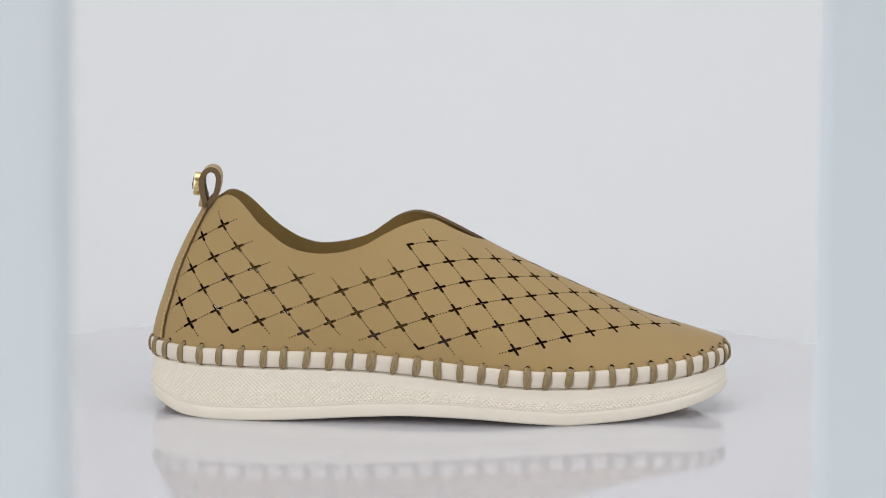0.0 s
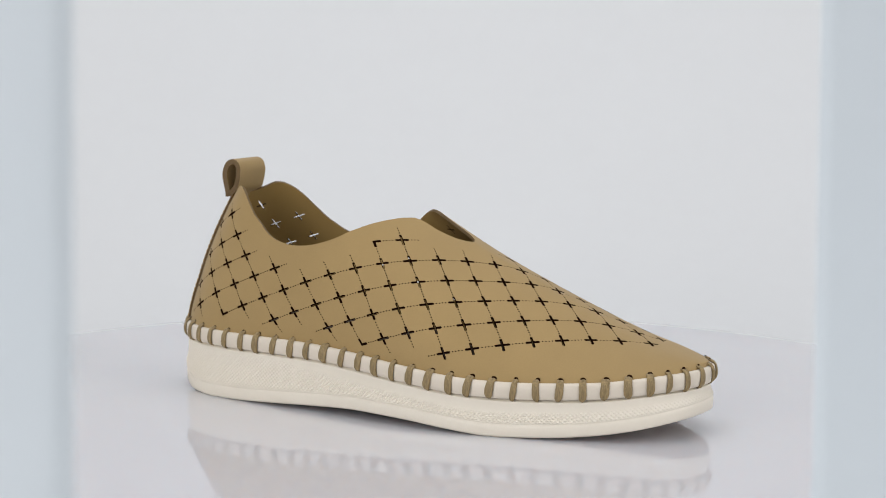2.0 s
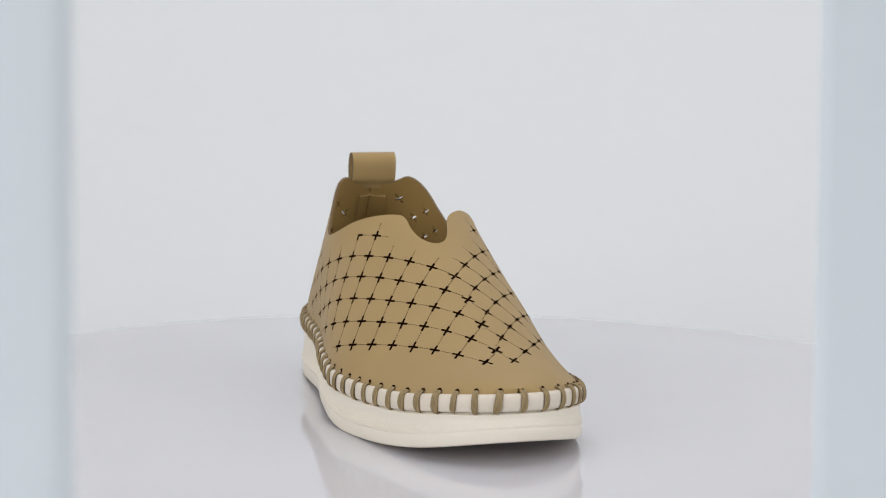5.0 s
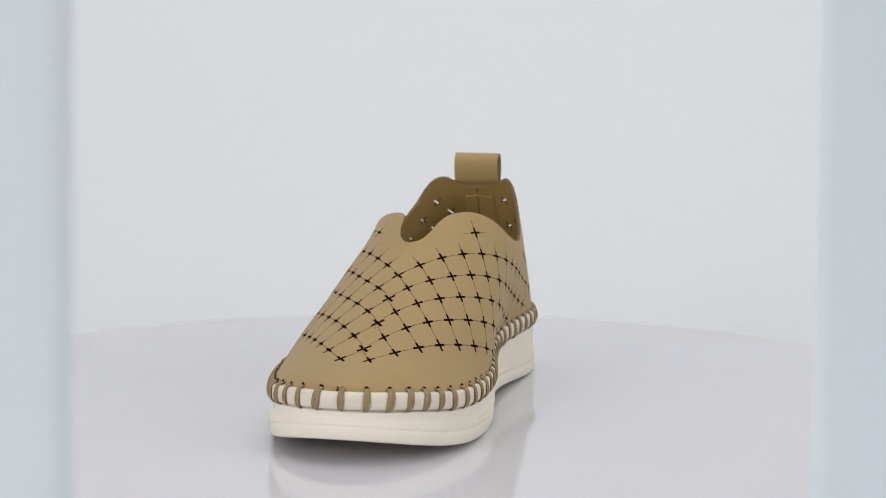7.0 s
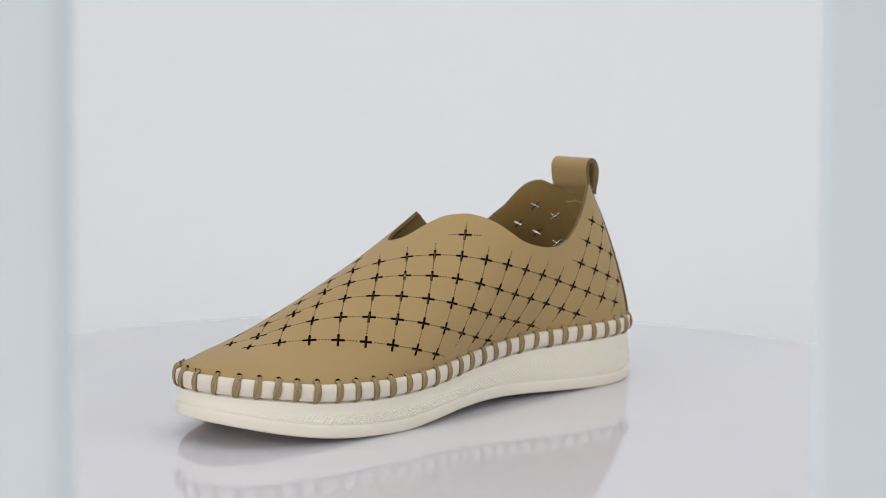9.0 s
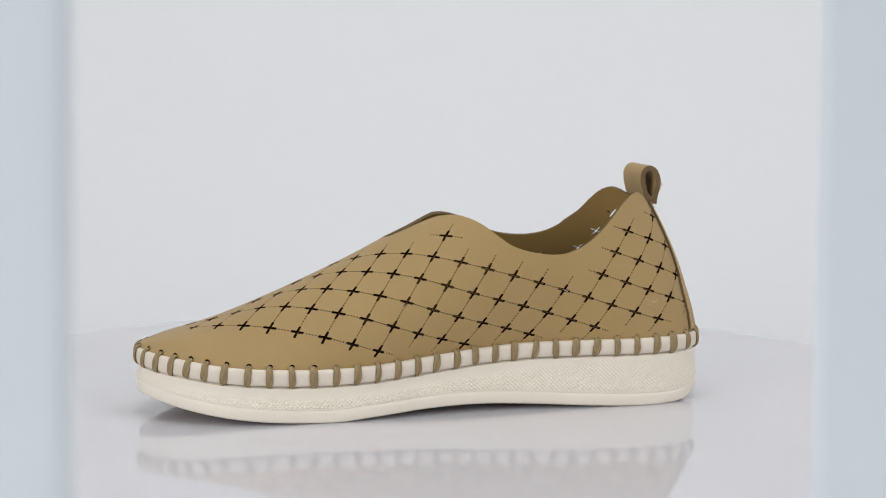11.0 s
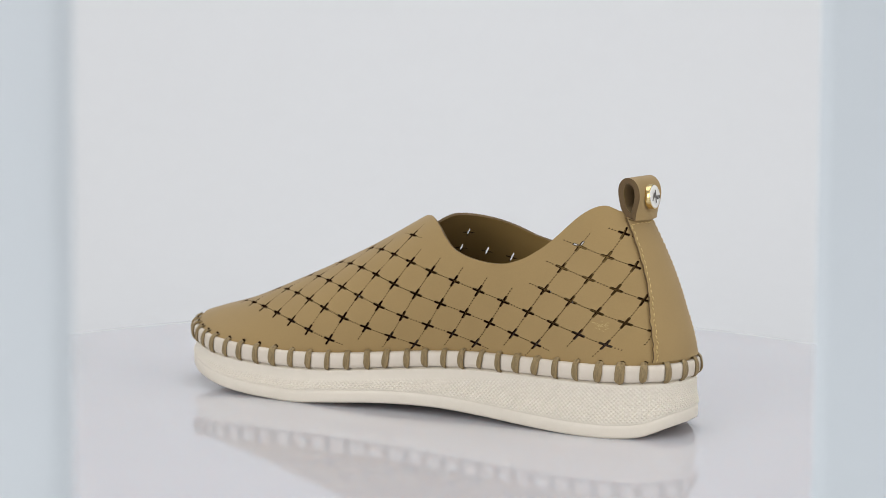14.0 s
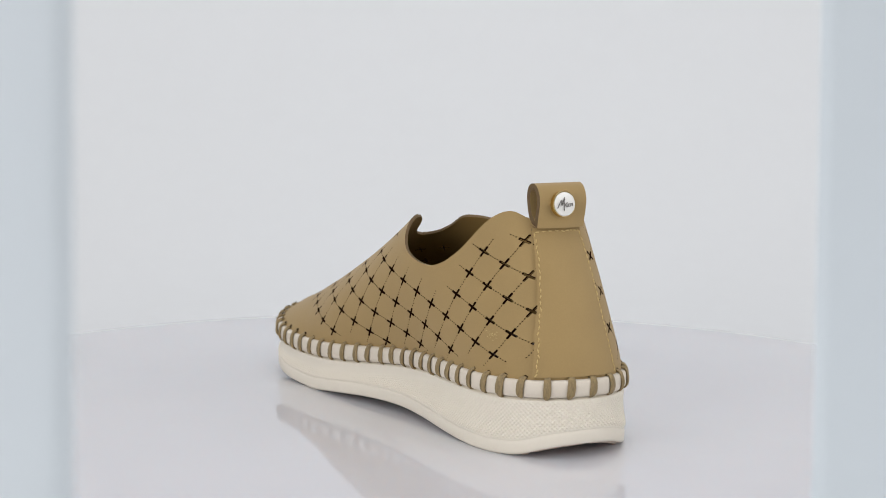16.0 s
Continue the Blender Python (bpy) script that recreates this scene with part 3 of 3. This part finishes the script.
def make_heel(parent):
    up, across = 26, 25
    v = []
    for out in (0.0012, 0.0001):
        for a in range(up):
            for b in range(across):
                v.append(strip_point(a / (up - 1), -1 + 2 * b / (across - 1), out))
    n = up * across
    f = grid_faces(up, across, False)
    back = [tuple(i + n for i in q[::-1]) for q in f]
    idx = [0] * (2 * len(f))
    rim = [(a * across, (a + 1) * across) for a in range(up - 1)] + [((a + 1) * across + across - 1, a * across + across - 1) for a in range(up - 1)]
    rim += [(b + 1, b) for b in range(across - 1)] + [((up - 1) * across + b, (up - 1) * across + b + 1) for b in range(across - 1)]
    sides = [(a, b, b + n, a + n) for a, b in rim]
    me = mesh_of("heel_strip", v, [q[::-1] for q in f] + [q[::-1] for q in back] + sides, [LEATHER, RAW_EDGE], idx + [1] * len(sides), True, 50)
    strip = part("heel_strip", me, LEATHER, parent, "tan leather strip over the back seam")
    # seam stitches: short capsules along both edges and across the top
    bm = bmesh.new()
    bmesh.ops.create_icosphere(bm, subdivisions=1, radius=1.0)
    bmesh.ops.scale(bm, vec=(0.00105, 0.00034, 0.00034), verts=bm.verts)
    st = bpy.data.meshes.new("seam_stitch")
    bm.to_mesh(st)
    bm.free()
    st.materials.append(SEAM)
    st.polygons.foreach_set("use_smooth", np.full(len(st.polygons), True))
    spots = [(h, w, h + .01, w) for w in (-0.92, 0.92) for h in np.linspace(0.02, 0.93, 25)]
    spots += [(0.945, w, 0.945, w + .02) for w in np.linspace(-0.84, 0.84, 9)]
    for h, w, h2, w2 in spots:
        a, b = Vector(strip_point(h, w, 0.0012)), Vector(strip_point(h2, w2, 0.0012))
        ob = part("seam_stitch", st, SEAM, strip)
        t = (b - a).normalized()
        nz = (Vector(strip_point(h, w, 0.003)) - Vector(strip_point(h, w, 0.0016))).normalized()
        ny = nz.cross(t).normalized()
        nz = t.cross(ny)
        ob.matrix_basis = Matrix(((t.x, ny.x, nz.x, a.x), (t.y, ny.y, nz.y, a.y), (t.z, ny.z, nz.z, a.z), (0, 0, 0, 1)))
    # centre seam inside the heel
    v = []
    for k in range(20):
        h = 0.05 + 0.87 * k / 19
        for w, o in ((-0.05, -0.0019), (-0.02, -0.0028), (0.02, -0.0028), (0.05, -0.0019)):
            v.append(strip_point(h, w, o))
    part("back_seam", mesh_of("back_seam", v, grid_faces(20, 4, False), [LINING], None, True), LINING, parent, "raised seam inside the heel")
    # reinforcing patch inside, sewn along its top
    v = [strip_point(0.36 + 0.58 * a / 9, -0.72 + 1.44 * b / 12, -0.0016 - (0.0 if a in (0, 9) or b in (0, 12) else 0.0006)) for a in range(10) for b in range(13)]
    patch = part("heel_patch", mesh_of("heel_patch", v, grid_faces(10, 13, False), [LINING], None, True, 60), LINING, parent, "tan lining patch inside the heel")
    for k in range(9):
        w = -0.62 + 1.24 * k / 8
        a, b = Vector(strip_point(0.92, w, -0.0023)), Vector(strip_point(0.92, w + 0.02, -0.0023))
        t = (b - a).normalized()
        ny = Vector((0, 0, 1)).cross(t).normalized()
        nz = t.cross(ny)
        ob = part("seam_stitch", st, SEAM, patch)
        ob.matrix_basis = Matrix(((t.x, ny.x, nz.x, a.x), (t.y, ny.y, nz.y, a.y), (t.z, ny.z, nz.z, a.z), (0, 0, 0, 1)))
    # pull tab: a teardrop loop of the same strip
    path = [(-.1226, .0915), (-.1232, .0945), (-.1243, .0988), (-.1248, .1025), (-.1241, .1058), (-.1224, .1082), (-.1200, .1092),
            (-.1177, .1084), (-.1164, .1062), (-.1163, .1030), (-.1170, .0995), (-.1182, .0960), (-.1203, .0940), (-.1211, .0928), (-.1216, .0917)]
    path = [(-.1210 + (a + .1210) * (0.90 if b > .094 else 1.0), b if b < .0945 else .0945 + (b - .0945) * 0.94) for a, b in path]
    d = np.concatenate([[0], np.cumsum([math.dist(a, b) for a, b in zip(path, path[1:])])])
    t = np.concatenate([np.zeros(4), np.linspace(0, d[-1], 42)])
    px, pz = smooth_curve(d, [q[0] for q in path], t), smooth_curve(d, [q[1] for q in path], t)
    tx, tz = np.gradient(px[4:]), np.gradient(pz[4:])
    tx, tz = np.concatenate([tx[:1]] * 4 + [tx]), np.concatenate([tz[:1]] * 4 + [tz])
    ln = np.hypot(tx, tz)
    nx, nz = -tz / ln, tx / ln
    cols = 9
    v = []
    for o in (0.0012, -0.0012):
        for k in range(46):
            for c in range(cols):
                w = -1 + 2 * c / (cols - 1)
                if k < 4:  # sewn flat on the heel strip
                    v.append(strip_point(0.952 + 0.014 * k, w, 0.0013 if o > 0 else 0.0))
                    continue
                bend = 0.0030 * (1 - w * w) * min(max((0.0985 - pz[k]) / 0.0085, 0), 1) if k < 23 else 0.0
                v.append((px[k] + nx[k] * o - bend, 0.0048 + 0.0112 * w, pz[k] + nz[k] * o))
    n = 46 * cols
    f = grid_faces(46, cols, False)
    sides = [(k * cols, (k + 1) * cols, (k + 1) * cols + n, k * cols + n) for k in range(45)]
    sides += [((k + 1) * cols + cols - 1, k * cols + cols - 1, k * cols + cols - 1 + n, (k + 1) * cols + cols - 1 + n) for k in range(45)]
    me = mesh_of("pull_tab", v, f + [tuple(i + n for i in q[::-1]) for q in f] + sides, [LEATHER, RAW_EDGE], [0] * (2 * len(f)) + [1] * len(sides), True, 50)
    part("pull_tab", me, LEATHER, parent, "folded tan leather pull tab")
    # snap button on the back of the tab
    rim = part("button", lathe([(0, 0), (.0043, 0), (.0047, .0003), (.0047, .0020), (.0046, .0023), (.0044, .0024), (.0043, .0021), (0, .0021)], 40), GOLD, parent, "gold snap button with white face")
    rim.matrix_basis = pose(-.1252, 0.0056, .1010, 0, -84, 0) @ Matrix.Scale(1.14, 4)
    part("button_face", lathe([(0, .0020), (.0043, .0020), (.00428, .0025), (.0040, .0027), (0, .0028)], 40), PEARL, rim, "white enamel face")
    mark = [(-.0030, -.0012, -.0024, -.0002), (-.0024, -.0002, -.0016, .0012), (-.0016, .0012, -.0014, -.0005), (-.0014, -.0005, -.0004, .0020), (-.0004, .0020, -.0006, -.0020),
            (-.0005, -.0006, .0006, .0004), (-.0002, -.0003, .0006, -.0009), (.0009, -.0008, .0008, -.0002), (.0008, -.0002, .0013, .0001), (.0009, -.0008, .0016, -.0007),
            (.0018, -.0007, .0019, .0001), (.0019, .0001, .0025, .0002), (.0025, .0002, .0024, -.0006)]
    bm = bmesh.new()
    for x0, y0, x1, y1 in mark:
        t = Vector((x1 - x0, y1 - y0, 0)).normalized() * 0.00009
        s = Vector((-t.y, t.x, 0))
        a, b = Vector((x0, y0, 0)) - t, Vector((x1, y1, 0)) + t
        lo = [bm.verts.new(q + Vector((0, 0, .0026))) for q in (a - s, b - s, b + s, a + s)]
        hi = [bm.verts.new(q + Vector((0, 0, .00284))) for q in (a - s, b - s, b + s, a + s)]
        bm.faces.new(hi)
        for k in range(4):
            bm.faces.new([lo[k], lo[(k + 1) % 4], hi[(k + 1) % 4], hi[k]])
    engraving = part("engraving", bm, INK, rim, "thin engraved strokes")
    engraving.matrix_basis = pose(0, 0, 0, 0, 0, -90) @ Matrix.Scale(1.15, 4)


def make_scuff(parent):
    """Small pale scratches in the nubuck by the heel of the inner side."""
    rng = random.Random(5)
    v, f = [], []
    spots = [(-8.45 + rng.gauss(0, 0.16), 4.62 + rng.gauss(0, 0.07)) for _ in range(34)]
    at = lattice_point([q[0] for q in spots], [q[1] for q in spots], "inner")
    for s, p in at:
        q, n = last(s, p, "inner"), last_normal(s, p, "inner")
        t = np.cross(n, (0, 0, 1.0))
        t /= np.linalg.norm(t)
        b = np.cross(t, n)
        a = rng.uniform(-0.6, 0.6)
        t, b = t * math.cos(a) + b * math.sin(a), b * math.cos(a) - t * math.sin(a)
        l, w = rng.uniform(0.0002, 0.0007), rng.uniform(0.00008, 0.00016)
        k = len(v)
        v += [q + n * 0.0001 - t * l, q + n * 0.00012 + b * w, q + n * 0.0001 + t * l, q + n * 0.00012 - b * w]
        f.append((k, k + 1, k + 2, k + 3))
    part("scuff", mesh_of("scuff", v, f, [SCUFF]), SCUFF, parent, "pale yellow scratches")


def make_shoe():
    shoe = new("slip_on_shoe")
    tagged(shoe, "tan nubuck slip-on shoe with cut crosses and a cream sole", "shoe")
    make_sole(shoe)
    make_welt(shoe)
    make_upper(shoe)
    make_heel(shoe)
    make_scuff(shoe)
    make_stitches(shoe)
    return shoe


def make_turntable():
    table = new("turntable")
    tagged(table, "round glossy white turntable under the shoe", "turntable")
    r = 0.276
    part("disc", lathe([(0, -0.014), (r - .002, -0.014), (r, -0.012), (r, -0.002), (r - .002, -0.0002), (r - 0.004, 0), (0, 0)], 160), DISC, table, "glossy white acrylic disc")
    part("pedestal", lathe([(0, -0.0495), (.12, -0.0495), (.12, -0.03), (.11, -0.0145), (0, -0.0145)], 64), METAL, table, "low round motor base")
    return table


studio()
# No real boards: added near the lens as pale bands at both view edges.
edge_tint_board("view_edge_band", -0.0613, -0.110, -0.543, 0.0, 0.58, "upright pale blue board added to tint the edge of the view")
edge_tint_board("view_edge_band", 0.0923, 0.150, -0.412, 0.018, -0.75, "upright pale blue board added to tint the edge of the view")
turntable = make_turntable()
shoe = make_shoe()


def motions():
    turns, places = [], []
    for k in range(33):
        t = k * 0.5
        a = 6.337 - 15.361 * t
        turns.append((t, pose(0, 0, 0, 0, 0, a)))
        places.append((t, pose(0, 0, 0, 0, 0, a) @ pose(0.01832, -0.00705, 0.0, 0, 0, -2.048)))
    walk(turntable, turns)
    walk(shoe, places)


motions()
